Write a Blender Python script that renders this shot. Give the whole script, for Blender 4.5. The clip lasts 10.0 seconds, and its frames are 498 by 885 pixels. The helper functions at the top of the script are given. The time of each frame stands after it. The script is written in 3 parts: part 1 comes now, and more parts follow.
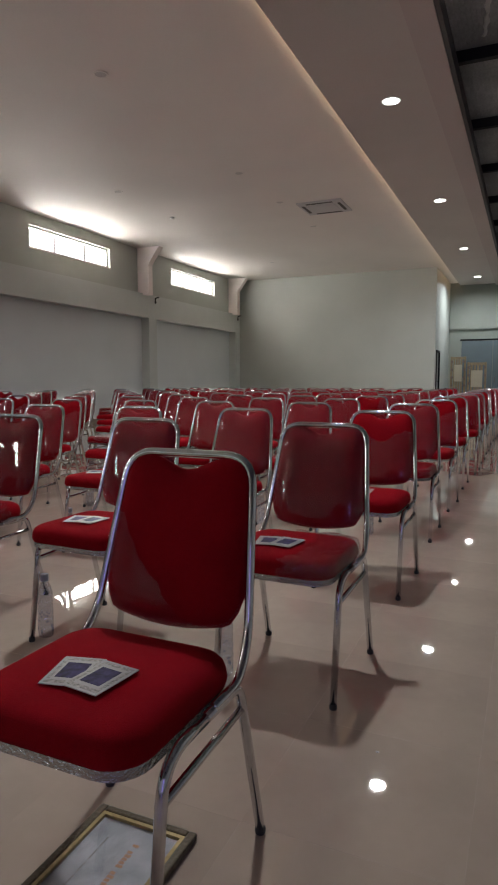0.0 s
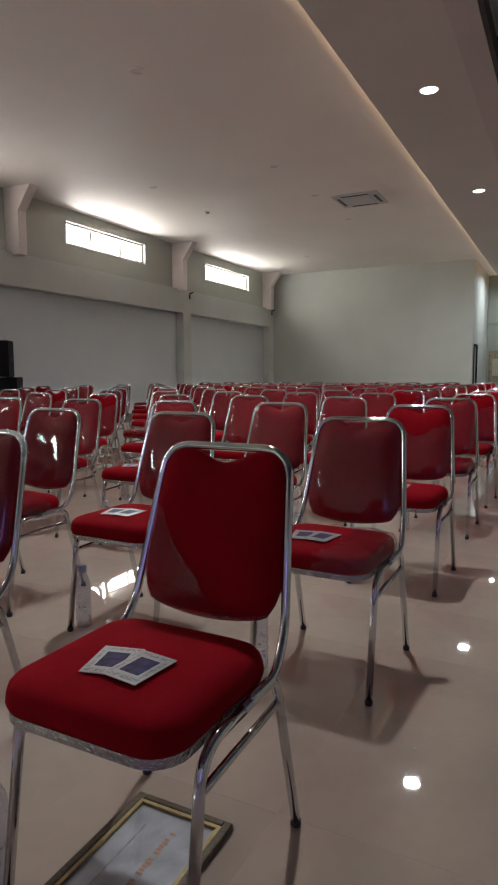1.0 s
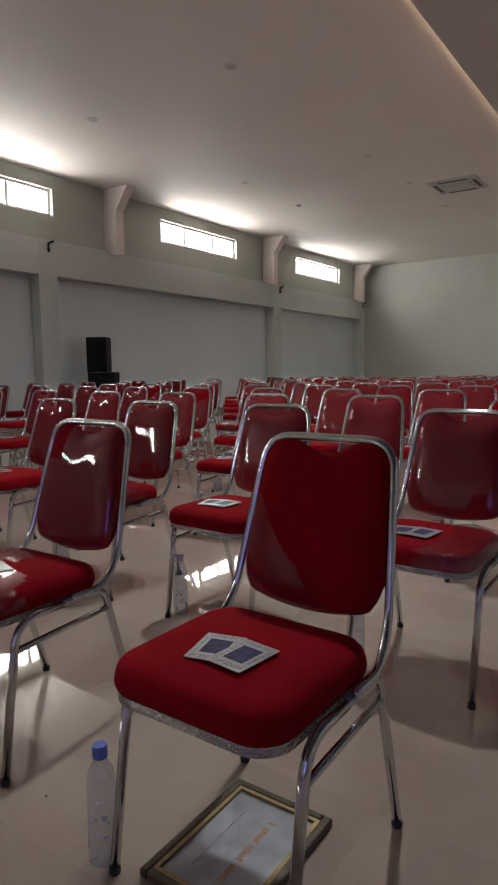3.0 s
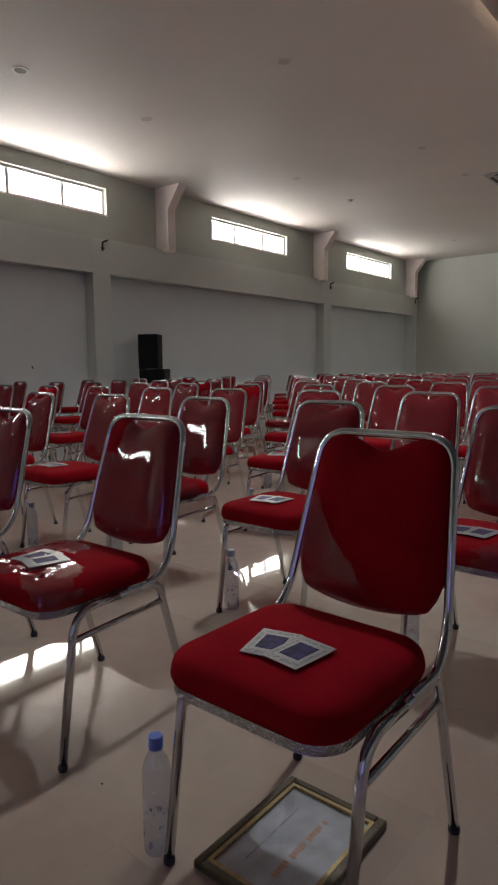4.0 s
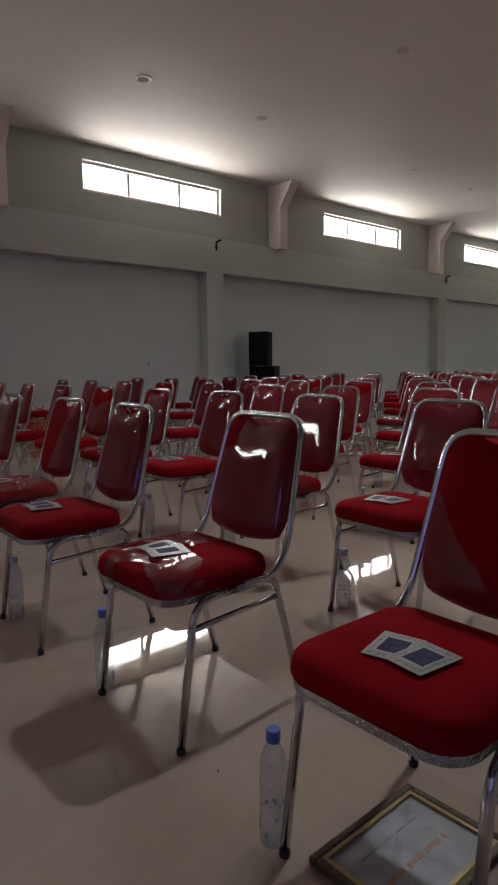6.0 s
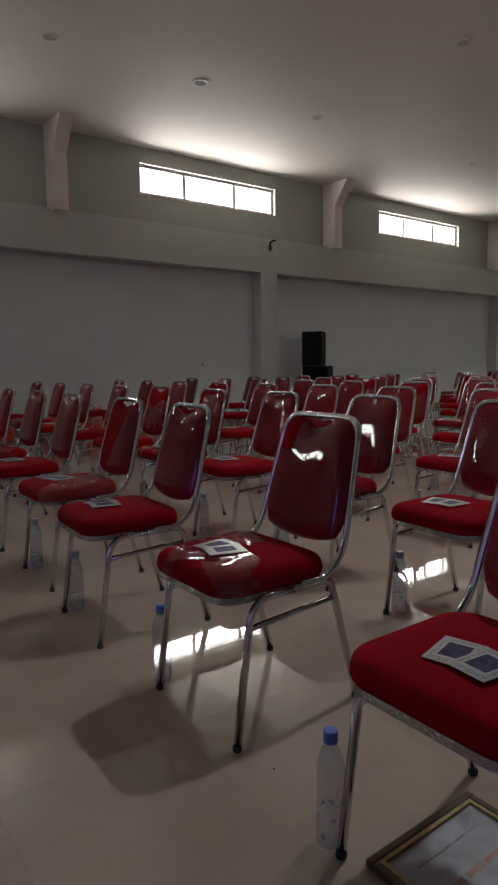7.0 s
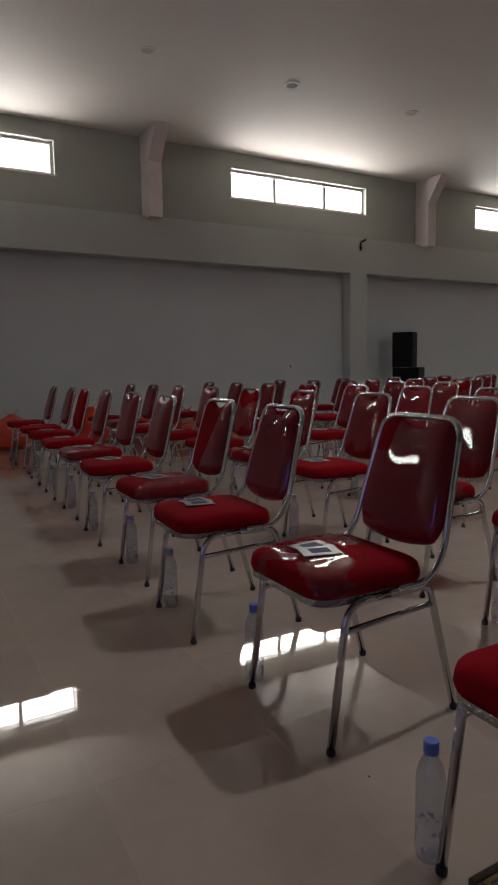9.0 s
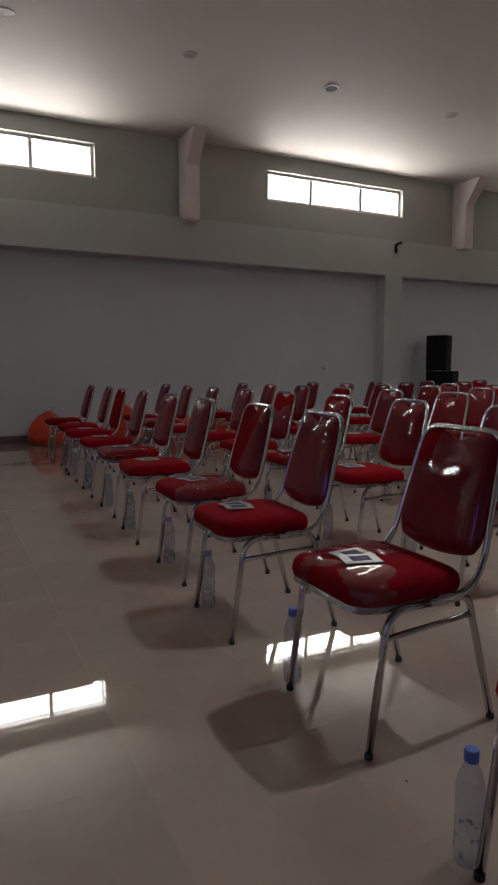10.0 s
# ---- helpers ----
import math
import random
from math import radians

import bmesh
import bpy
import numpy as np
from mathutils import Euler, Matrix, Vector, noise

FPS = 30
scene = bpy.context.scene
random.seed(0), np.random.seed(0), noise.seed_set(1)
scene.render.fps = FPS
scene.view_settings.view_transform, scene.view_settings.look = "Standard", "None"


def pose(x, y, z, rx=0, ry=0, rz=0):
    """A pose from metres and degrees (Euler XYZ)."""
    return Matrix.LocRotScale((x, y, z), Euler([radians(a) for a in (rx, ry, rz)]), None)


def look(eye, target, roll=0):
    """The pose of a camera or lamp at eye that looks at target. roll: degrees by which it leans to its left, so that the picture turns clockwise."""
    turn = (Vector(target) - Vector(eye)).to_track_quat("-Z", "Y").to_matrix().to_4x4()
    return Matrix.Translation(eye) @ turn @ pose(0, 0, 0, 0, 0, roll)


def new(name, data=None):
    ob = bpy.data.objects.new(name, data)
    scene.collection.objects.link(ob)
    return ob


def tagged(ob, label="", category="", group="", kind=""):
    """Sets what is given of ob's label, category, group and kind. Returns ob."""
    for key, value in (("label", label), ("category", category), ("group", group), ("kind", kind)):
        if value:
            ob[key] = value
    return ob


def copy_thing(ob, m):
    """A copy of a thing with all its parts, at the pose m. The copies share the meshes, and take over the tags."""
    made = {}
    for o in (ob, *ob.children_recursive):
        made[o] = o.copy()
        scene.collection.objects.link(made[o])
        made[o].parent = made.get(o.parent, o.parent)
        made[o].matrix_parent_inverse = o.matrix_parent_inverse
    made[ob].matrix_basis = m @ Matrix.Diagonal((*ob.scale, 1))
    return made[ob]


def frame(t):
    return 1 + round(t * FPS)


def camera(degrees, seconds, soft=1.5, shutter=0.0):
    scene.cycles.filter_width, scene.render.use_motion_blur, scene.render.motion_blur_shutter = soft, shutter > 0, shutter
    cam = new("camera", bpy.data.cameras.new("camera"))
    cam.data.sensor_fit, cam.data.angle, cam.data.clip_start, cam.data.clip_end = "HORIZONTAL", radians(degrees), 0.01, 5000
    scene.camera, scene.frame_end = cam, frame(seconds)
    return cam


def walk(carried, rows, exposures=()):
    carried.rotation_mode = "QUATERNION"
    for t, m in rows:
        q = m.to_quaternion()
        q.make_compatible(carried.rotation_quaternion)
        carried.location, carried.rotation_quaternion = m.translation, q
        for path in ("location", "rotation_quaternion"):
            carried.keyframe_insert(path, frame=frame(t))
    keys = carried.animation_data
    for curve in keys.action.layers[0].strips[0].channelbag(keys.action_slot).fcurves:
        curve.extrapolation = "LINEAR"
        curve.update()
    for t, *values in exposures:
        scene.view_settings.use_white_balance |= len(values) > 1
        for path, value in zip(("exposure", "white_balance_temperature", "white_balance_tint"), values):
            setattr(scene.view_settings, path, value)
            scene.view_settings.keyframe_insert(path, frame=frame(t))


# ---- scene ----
cam = camera(42.9, 10.0, soft=2.0)
PATH = [
    (0, (0.528, 0.039, 1.035), (-0.272, 1.86, 0.8414), -0.1),
    (0.5, (0.522, 0.041, 1.031), (-0.32, 1.842, 0.8294), -0.1),
    (1, (0.52, 0.035, 1.032), (-0.374, 1.81, 0.8224), -0.2),
    (1.5, (0.512, 0.032, 1.03), (-0.439, 1.777, 0.8154), -0.3),
    (2, (0.505, 0.028, 1.031), (-0.506, 1.738, 0.8114), -0.4),
    (2.5, (0.497, 0.029, 1.027), (-0.575, 1.701, 0.8054), -0.5),
    (4, (0.468, 0.023, 1.018), (-0.783, 1.563, 0.7854), -0.6),
    (4.5, (0.464, 0.014, 1.019), (-0.852, 1.5, 0.7844), -0.5),
    (5, (0.462, 0.008, 1.023), (-0.914, 1.437, 0.7854), -0.5),
    (5.5, (0.451, 0.003, 1.021), (-0.983, 1.374, 0.7824), -0.5),
    (7, (0.441, -0.024, 1.025), (-1.152, 1.159, 0.7874), -0.7),
    (7.5, (0.441, -0.035, 1.029), (-1.194, 1.089, 0.7934), -0.6),
    (8, (0.433, -0.037, 1.025), (-1.242, 1.029, 0.7914), -0.9),
    (8.5, (0.434, -0.051, 1.031), (-1.273, 0.962, 0.7984), -0.8),
    (9, (0.422, -0.046, 1.019), (-1.318, 0.911, 0.7924), -1.0),
    (9.5, (0.414, -0.054, 1.02), (-1.352, 0.855, 0.7954), -1.0),
    (10, (0.443, -0.113, 1.053), (-1.338, 0.765, 0.8244), -0.1),
]
walk(cam, [(t, look(eye, target, roll)) for t, eye, target, roll in PATH],
     exposures=[(0, 0.03), (2.5, 0.0), (4, -0.29), (4.5, -0.35), (5.5, -0.50), (7, -0.68), (8, -0.71), (10, -0.7)])


# ---- light ----
world = bpy.data.worlds.new("sky")
scene.world = world
world.use_nodes = True
wn, wl = world.node_tree.nodes, world.node_tree.links
sky = wn.new("ShaderNodeTexSky")
sky.sky_type = "NISHITA"
sky.sun_disc = False
sky.sun_elevation, sky.sun_rotation = radians(55), radians(-70)
wl.new(sky.outputs["Color"], wn["Background"].inputs["Color"])
wn["Background"].inputs["Strength"].default_value = 0.12

sun = new("sun", bpy.data.lights.new("sun", "SUN"))
sun.data.energy, sun.data.angle, sun.data.color = 3.0, radians(0.6), (1.0, 0.95, 0.88)
sun.matrix_basis = look((10, 3, 20), (0, 0, 0))

CEIL, STRIP, BACK, FAR, END = 4.54, 4.46, -8.0, 20.8, 24.5
WALL_X, BEAM_X, LOW_X, COVE_X = -9.1, -8.95, -9.2, -1.87
WINDOWS = [-4.94, 0.72, 6.34, 12.0, 17.75]          # middles along the long wall
WIN_W, WIN_Z0, WIN_Z1 = 2.8, 3.825, 4.295
LAMPS_Y = [3.45, 8.22, 12.95, 17.8, 22.7]
LAMP_X = -1.15
WINDOW_WATTS, LAMP_WATTS, LED_GLOW = 104.0, 80.0, 2.2

for yc in WINDOWS:
    lamp = new("window_light", bpy.data.lights.new("window_light", "AREA"))
    lamp.data.shape, lamp.data.size, lamp.data.size_y = "RECTANGLE", WIN_W - 0.16, WIN_Z1 - WIN_Z0 - 0.1
    lamp.data.energy, lamp.data.color = WINDOW_WATTS, (1.0, 0.952, 0.905)
    lamp.matrix_basis = look((-9.33, yc, 4.06), (-8.33, yc, 4.06))
for y in LAMPS_Y:
    lamp = new("ceiling_spot", bpy.data.lights.new("ceiling_spot", "AREA"))
    lamp.data.shape, lamp.data.size = "DISK", 0.19
    lamp.data.energy, lamp.data.color, lamp.data.spread = LAMP_WATTS, (0.88, 0.94, 1.0), radians(162)
    lamp.matrix_basis = look((LAMP_X, y, STRIP - 0.012), (LAMP_X, y, 0), 0)
stage = new("stage_light", bpy.data.lights.new("stage_light", "AREA"))
stage.data.shape, stage.data.size, stage.data.size_y = "RECTANGLE", 1.3, 3.2
stage.data.energy, stage.data.color = 30.0, (0.30, 0.22, 1.0)
stage.matrix_basis = look((2.2, -6.5, 1.9), (0.5, 1.5, 1.2))


# ---- materials ----
def material(name, colour, rough=0.6, metal=0.0, grain=0.0, scale=40.0, stain=0.0, stain_scale=1.5, bump=0.0, bump_scale=None, tint=0.0, coat=0.0, spec=0.5, ior=1.5):
    """Principled surface with fine grain, broad stains, relief and a shade of its own for each object."""
    m = bpy.data.materials.new(name)
    m.use_nodes = True
    n, l = m.node_tree.nodes, m.node_tree.links
    b = n["Principled BSDF"]
    b.inputs["Roughness"].default_value, b.inputs["Metallic"].default_value = rough, metal
    b.inputs["Coat Weight"].default_value = coat
    b.inputs["Specular IOR Level"].default_value = spec
    b.inputs["IOR"].default_value = ior
    where = n.new("ShaderNodeTexCoord").outputs["Object"]
    value = n.new("ShaderNodeValue")
    value.outputs[0].default_value = 1.0
    out = value.outputs[0]
    for size, amount in ((scale, grain), (stain_scale, stain)):
        if amount:
            t = n.new("ShaderNodeTexNoise")
            t.inputs["Scale"].default_value, t.inputs["Detail"].default_value = size, 4.0
            l.new(where, t.inputs["Vector"])
            r = n.new("ShaderNodeMapRange")
            r.inputs["From Min"].default_value, r.inputs["From Max"].default_value = 0.3, 0.7
            r.inputs["To Min"].default_value, r.inputs["To Max"].default_value = 1 - amount, 1 + amount
            l.new(t.outputs["Fac"], r.inputs["Value"])
            x = n.new("ShaderNodeMath")
            x.operation = "MULTIPLY"
            l.new(out, x.inputs[0]), l.new(r.outputs["Result"], x.inputs[1])
            out = x.outputs[0]
    if tint:
        info = n.new("ShaderNodeObjectInfo")
        r = n.new("ShaderNodeMapRange")
        r.inputs["To Min"].default_value, r.inputs["To Max"].default_value = 1 - tint, 1 + tint
        l.new(info.outputs["Random"], r.inputs["Value"])
        x = n.new("ShaderNodeMath")
        x.operation = "MULTIPLY"
        l.new(out, x.inputs[0]), l.new(r.outputs["Result"], x.inputs[1])
        out = x.outputs[0]
    mix = n.new("ShaderNodeVectorMath")
    mix.operation = "SCALE"
    mix.inputs[0].default_value = colour
    l.new(out, mix.inputs["Scale"])
    l.new(mix.outputs[0], b.inputs["Base Color"])
    if bump:
        t = n.new("ShaderNodeTexNoise")
        t.inputs["Scale"].default_value, t.inputs["Detail"].default_value = bump_scale or scale, 3.0
        l.new(where, t.inputs["Vector"])
        r = n.new("ShaderNodeBump")
        r.inputs["Strength"].default_value, r.inputs["Distance"].default_value = bump, 0.01
        l.new(t.outputs["Fac"], r.inputs["Height"])
        l.new(r.outputs["Normal"], b.inputs["Normal"])
    return m


def clear(name, haze=0.0, haze_colour=(0.8, 0.8, 0.8), rough=0.05, ior=1.5, gain=1.0, bump=0.0, bump_scale=12.0, tone=(1, 1, 1), edge=0.8):
    """Thin clear sheet: see-through, glossy by Fresnel, with a little haze."""
    m = bpy.data.materials.new(name)
    m.use_nodes = True
    n, l = m.node_tree.nodes, m.node_tree.links
    n.remove(n["Principled BSDF"])
    see, gloss, dull = n.new("ShaderNodeBsdfTransparent"), n.new("ShaderNodeBsdfGlossy"), n.new("ShaderNodeBsdfDiffuse")
    see.inputs["Color"].default_value = (*tone, 1)
    dull.inputs["Color"].default_value = (*haze_colour, 1)
    gloss.inputs["Roughness"].default_value = rough
    fres = n.new("ShaderNodeLayerWeight")
    steep, gainer = n.new("ShaderNodeMath"), n.new("ShaderNodeMath")
    steep.operation = "POWER"
    steep.inputs[1].default_value = 4.0
    base = ((ior - 1) / (ior + 1)) ** 2
    gainer.operation, gainer.use_clamp = "MULTIPLY_ADD", True
    gainer.inputs[1].default_value, gainer.inputs[2].default_value = edge, base * gain
    l.new(fres.outputs["Facing"], steep.inputs[0])
    l.new(steep.outputs[0], gainer.inputs[0])
    a, b = n.new("ShaderNodeMixShader"), n.new("ShaderNodeMixShader")
    a.inputs[0].default_value = haze
    l.new(see.outputs[0], a.inputs[1]), l.new(dull.outputs[0], a.inputs[2])
    l.new(gainer.outputs[0], b.inputs[0]), l.new(a.outputs[0], b.inputs[1]), l.new(gloss.outputs[0], b.inputs[2])
    l.new(b.outputs[0], n["Material Output"].inputs["Surface"])
    if bump:
        t = n.new("ShaderNodeTexNoise")
        t.inputs["Scale"].default_value, t.inputs["Detail"].default_value = bump_scale, 2.0
        l.new(n.new("ShaderNodeTexCoord").outputs["Object"], t.inputs["Vector"])
        r = n.new("ShaderNodeBump")
        r.inputs["Strength"].default_value, r.inputs["Distance"].default_value = bump, 0.01
        l.new(t.outputs["Fac"], r.inputs["Height"])
        l.new(r.outputs["Normal"], gloss.inputs["Normal"]), l.new(r.outputs["Normal"], fres.inputs["Normal"])
    return m


def glow(name, colour, strength):
    m = bpy.data.materials.new(name)
    m.use_nodes = True
    b = m.node_tree.nodes["Principled BSDF"]
    b.inputs["Base Color"].default_value = (0.8, 0.8, 0.8, 1)
    b.inputs["Emission Color"].default_value = (*colour, 1)
    b.inputs["Emission Strength"].default_value = strength
    return m


PAINT = material("wall_paint", (0.44, 0.462, 0.418), 0.55, grain=0.02, scale=90, stain=0.05, stain_scale=0.7, bump=0.06, bump_scale=60)
BEAM = material("beam_paint", (0.55, 0.58, 0.55), 0.55, grain=0.02, scale=90, stain=0.05, stain_scale=0.7, bump=0.06, bump_scale=60)
# Wall paint, darkened so its colour carries the weaker light at the end.
DIM_PAINT = material("dim_wall_paint", (0.24, 0.26, 0.225), 0.6, grain=0.02, scale=90, stain=0.06, stain_scale=0.8, bump=0.06, bump_scale=60)
PANEL = material("lower_wall_paint", (0.62, 0.66, 0.66), 0.5, grain=0.02, scale=90, stain=0.05, stain_scale=0.6, bump=0.06, bump_scale=60)
PLASTER = material("post_paint", (0.84, 0.77, 0.735), 0.6, grain=0.03, scale=70, stain=0.06, bump=0.08, bump_scale=50)
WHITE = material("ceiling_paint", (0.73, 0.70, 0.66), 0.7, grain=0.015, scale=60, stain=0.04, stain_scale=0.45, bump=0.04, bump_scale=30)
# Ceiling white a third darker, with the strip's dimness put into the colour.
STRIP_DIM = material("dim_strip_paint", (0.47, 0.44, 0.415), 0.7, grain=0.02, scale=60, stain=0.05, stain_scale=0.5, bump=0.04, bump_scale=30)
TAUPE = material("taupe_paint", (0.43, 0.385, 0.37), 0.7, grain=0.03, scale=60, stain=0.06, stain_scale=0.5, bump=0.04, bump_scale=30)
SKIRT = material("skirting_tile", (0.17, 0.12, 0.10), 0.3, grain=0.08, stain=0.1)
TILE = material("polished_tile", (0.408, 0.318, 0.254), 0.02, ior=2.1, grain=0.03, scale=14, stain=0.07, stain_scale=2.2, tint=0.03, bump=0.006, bump_scale=4)
GROUT = material("grout", (0.52, 0.415, 0.335), 0.3, grain=0.1, scale=120)
CHROME = material("chrome", (0.56, 0.56, 0.58), 0.06, metal=1.0, grain=0.05, scale=50, bump=0.03, bump_scale=35)
STEEL = material("polished_steel_band", (0.40, 0.39, 0.39), 0.12, metal=1.0, grain=0.08, scale=60, bump=0.8, bump_scale=110)
RUBBER = material("black_rubber", (0.02, 0.02, 0.02), 0.6, grain=0.2)
RED = material("red_fabric", (0.25, 0.003, 0.008), 0.9, spec=0.06, grain=0.12, scale=420, stain=0.10, stain_scale=9, bump=0.25, bump_scale=500, tint=0.10)
# Pink haze is milky plastic plus painted sheen, raised for missing reflections.
FILM = clear("plastic_film", 0.030, (0.74, 0.42, 0.50), 0.035, 1.5, 1.35, 0.012, 7.0, (0.87, 0.80, 0.87), edge=0.65)
CRUMPLED = clear("crumpled_film", 0.012, (0.65, 0.45, 0.50), 0.02, 1.5, 1.7, 1.0, 60.0, (0.93, 0.90, 0.92), edge=0.5)
WRAP = clear("wrapped_film", 0.015, (0.62, 0.42, 0.48), 0.03, 1.5, 1.4, 0.16, 14.0, (0.88, 0.84, 0.88), edge=0.55)
GLASS = clear("window_glass", 0.0, rough=0.01)
PET = clear("bottle_plastic", 0.006, (0.75, 0.8, 0.9), 0.02, 1.5, 2.0, 0.45, 45.0, (0.82, 0.85, 0.90), edge=0.45)
ALU = material("white_aluminium", (0.72, 0.72, 0.70), 0.4, grain=0.04)
BLACK = material("black_paint", (0.007, 0.007, 0.008), 0.6, spec=0.2, grain=0.2, scale=200, bump=0.2, bump_scale=300)
MESH = material("speaker_grille", (0.008, 0.008, 0.009), 0.55, spec=0.2, grain=0.4, scale=400, bump=0.5, bump_scale=500)
CAP = material("blue_cap", (0.13, 0.20, 0.55), 0.4, grain=0.05)
PALE = material("pale_cap", (0.40, 0.45, 0.56), 0.35, grain=0.05)
BLUE = clear("blue_label", 0.42, (0.20, 0.27, 0.62), 0.15, tone=(0.80, 0.86, 1.0))
PAPER = material("white_paper", (0.46, 0.44, 0.43), 0.22, grain=0.05, scale=200, stain=0.05, stain_scale=20)
NOTICE = material("cream_paper", (0.45, 0.40, 0.29), 0.6, grain=0.1, scale=60)
# Chair's shade and mottled reflections are in this paper's grey and stains.
CERT = material("shaded_certificate", (0.40, 0.41, 0.43), 0.5, grain=0.06, scale=120, stain=0.28, stain_scale=14)
SILVER = material("grey_print", (0.26, 0.24, 0.22), 0.4, grain=0.6, scale=170)
INDIGO = material("indigo_print", (0.028, 0.020, 0.075), 0.5, spec=0.15, grain=0.7, scale=70)
ORANGE = material("orange_plastic_bag", (0.56, 0.045, 0.012), 0.35, grain=0.1, scale=20, stain=0.15, stain_scale=6, bump=0.4, bump_scale=18)
BRONZE = material("bronze_frame", (0.08, 0.058, 0.03), 0.35, metal=0.3, grain=0.2, scale=80, bump=0.2, bump_scale=120)
GOLD = material("gold_inlay", (0.36, 0.27, 0.12), 0.35, metal=0.6, grain=0.2, scale=80)
INK = material("orange_ink", (0.50, 0.26, 0.13), 0.5, grain=0.15, scale=200)
WOOD = material("raw_wood", (0.25, 0.19, 0.11), 0.6, grain=0.15, scale=30, stain=0.12, stain_scale=4, tint=0.10)
ROOF = material("metal_roof_sheet", (0.42, 0.42, 0.43), 0.5, metal=0.0, grain=0.15, scale=12, stain=0.3, stain_scale=0.8)
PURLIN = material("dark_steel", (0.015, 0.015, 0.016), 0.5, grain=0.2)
# Blue-grey, taken darker for the weaker light at the hall's end.
DOOR = material("blue_grey_door", (0.11, 0.14, 0.15), 0.5, grain=0.04, stain=0.08)
VENT = material("grey_plastic", (0.45, 0.45, 0.46), 0.5, grain=0.05)
# Dark colour for the shade inside the air slots and lamp cup.
HOLLOW = material("hollow_shade", (0.06, 0.055, 0.05), 0.7)
FROST = material("frosted_lens", (0.50, 0.48, 0.46), 0.4, grain=0.05)
HAZE = glow("bright_haze", (1.0, 0.98, 0.95), 3.5)
LAMP_ON = glow("lamp_glow", (0.93, 0.97, 1.0), 14.0)
LED = glow("led_strip", (1.0, 0.62, 0.34), LED_GLOW)


# ---- mesh helpers ----
def mesh_object(name, bm, mat, smooth=False):
    bmesh.ops.recalc_face_normals(bm, faces=bm.faces)
    me = bpy.data.meshes.new(name)
    bm.to_mesh(me)
    bm.free()
    me.materials.append(mat)
    if smooth:
        me.shade_smooth()
    return new(name, me)


def part(name, bm, mat, parent, label="", smooth=False):
    ob = mesh_object(name, bm, mat, smooth)
    ob.parent = parent
    if label:
        tagged(ob, label)
    return ob


def box(bm, x0, x1, y0, y1, z0, z1, bevel=0.0):
    made = bmesh.ops.create_cube(bm, size=1.0, matrix=Matrix.LocRotScale(((x0 + x1) / 2, (y0 + y1) / 2, (z0 + z1) / 2), None, (x1 - x0, y1 - y0, z1 - z0)))
    if bevel:
        edges = list({e for v in made["verts"] for e in v.link_edges})
        bmesh.ops.bevel(bm, geom=edges, offset=bevel, segments=2, affect="EDGES", profile=0.5)
    return bm


def boxes(*rows, bevel=0.0):
    bm = bmesh.new()
    for r in rows:
        box(bm, *r, bevel=bevel)
    return bm


def rounded(points, radius, steps=5):
    """A path with its corners turned into arcs."""
    pts = [Vector(p) for p in points]
    out = [pts[0]]
    for a, b, c in zip(pts, pts[1:], pts[2:]):
        r = min(radius, (a - b).length * 0.49, (c - b).length * 0.49)
        p, q = b + (a - b).normalized() * r, b + (c - b).normalized() * r
        for i in range(steps + 1):
            t = i / steps
            out.append(p * (1 - t) ** 2 + b * 2 * t * (1 - t) + q * t * t)
    return out + [pts[-1]]


def tube(bm, pts, radius, sides=10, close=True):
    """A round tube swept along a path."""
    pts = [Vector(p) for p in pts]
    rings, side = [], None
    for i, p in enumerate(pts):
        d = (pts[min(i + 1, len(pts) - 1)] - pts[max(i - 1, 0)]).normalized()
        if side is None:
            side = d.cross(Vector((0.31, 0.17, 0.93))).normalized()
        side = (side - d * side.dot(d)).normalized()
        up = d.cross(side)
        rings.append([bm.verts.new(p + (side * math.cos(a) + up * math.sin(a)) * radius) for a in (2 * math.pi * k / sides for k in range(sides))])
    for r, s in zip(rings, rings[1:]):
        for k in range(sides):
            bm.faces.new((r[k], r[(k + 1) % sides], s[(k + 1) % sides], s[k]))
    if close:
        bm.faces.new(rings[0]), bm.faces.new(rings[-1])
    return bm


def lathe(bm, profile, sides=20, centre=(0, 0)):
    """A turned body from (radius, height) pairs."""
    rings = [[bm.verts.new((centre[0] + r * math.cos(2 * math.pi * k / sides), centre[1] + r * math.sin(2 * math.pi * k / sides), z)) for k in range(sides)] for r, z in profile]
    for r, s in zip(rings, rings[1:]):
        for k in range(sides):
            bm.faces.new((r[k], r[(k + 1) % sides], s[(k + 1) % sides], s[k]))
    bm.faces.new(rings[0]), bm.faces.new(rings[-1])
    return bm


def structure(name, bm, mat, label, category):
    return tagged(mesh_object(name, bm, mat), label, category, kind="structure")


def thing(name, label, category, group="", m=None):
    ob = tagged(new(name), label, category, group)
    if m is not None:
        ob.matrix_basis = m
    return ob


# ---- the hall ----
structure("floor", boxes((-9.5, 8.2, BACK - 0.2, END + 0.2, -0.2, -0.0016)), GROUT, "grey cement bed under polished cream floor tiles", "floor")
structure("ceiling", boxes((-9.35, COVE_X + 0.003, BACK, FAR, CEIL, CEIL + 0.15)), WHITE, "flat white painted plasterboard hall ceiling", "ceiling")
structure("ceiling_end", boxes((-2.198, COVE_X + 0.003, FAR, END, CEIL, CEIL + 0.15)), WHITE, "white ceiling beside the end recess", "ceiling")
structure("ceiling_strip", boxes((COVE_X + 0.004, -0.66, BACK, END, STRIP, STRIP + 0.23)), STRIP_DIM, "lower white ceiling strip with lit round lamps", "ceiling")
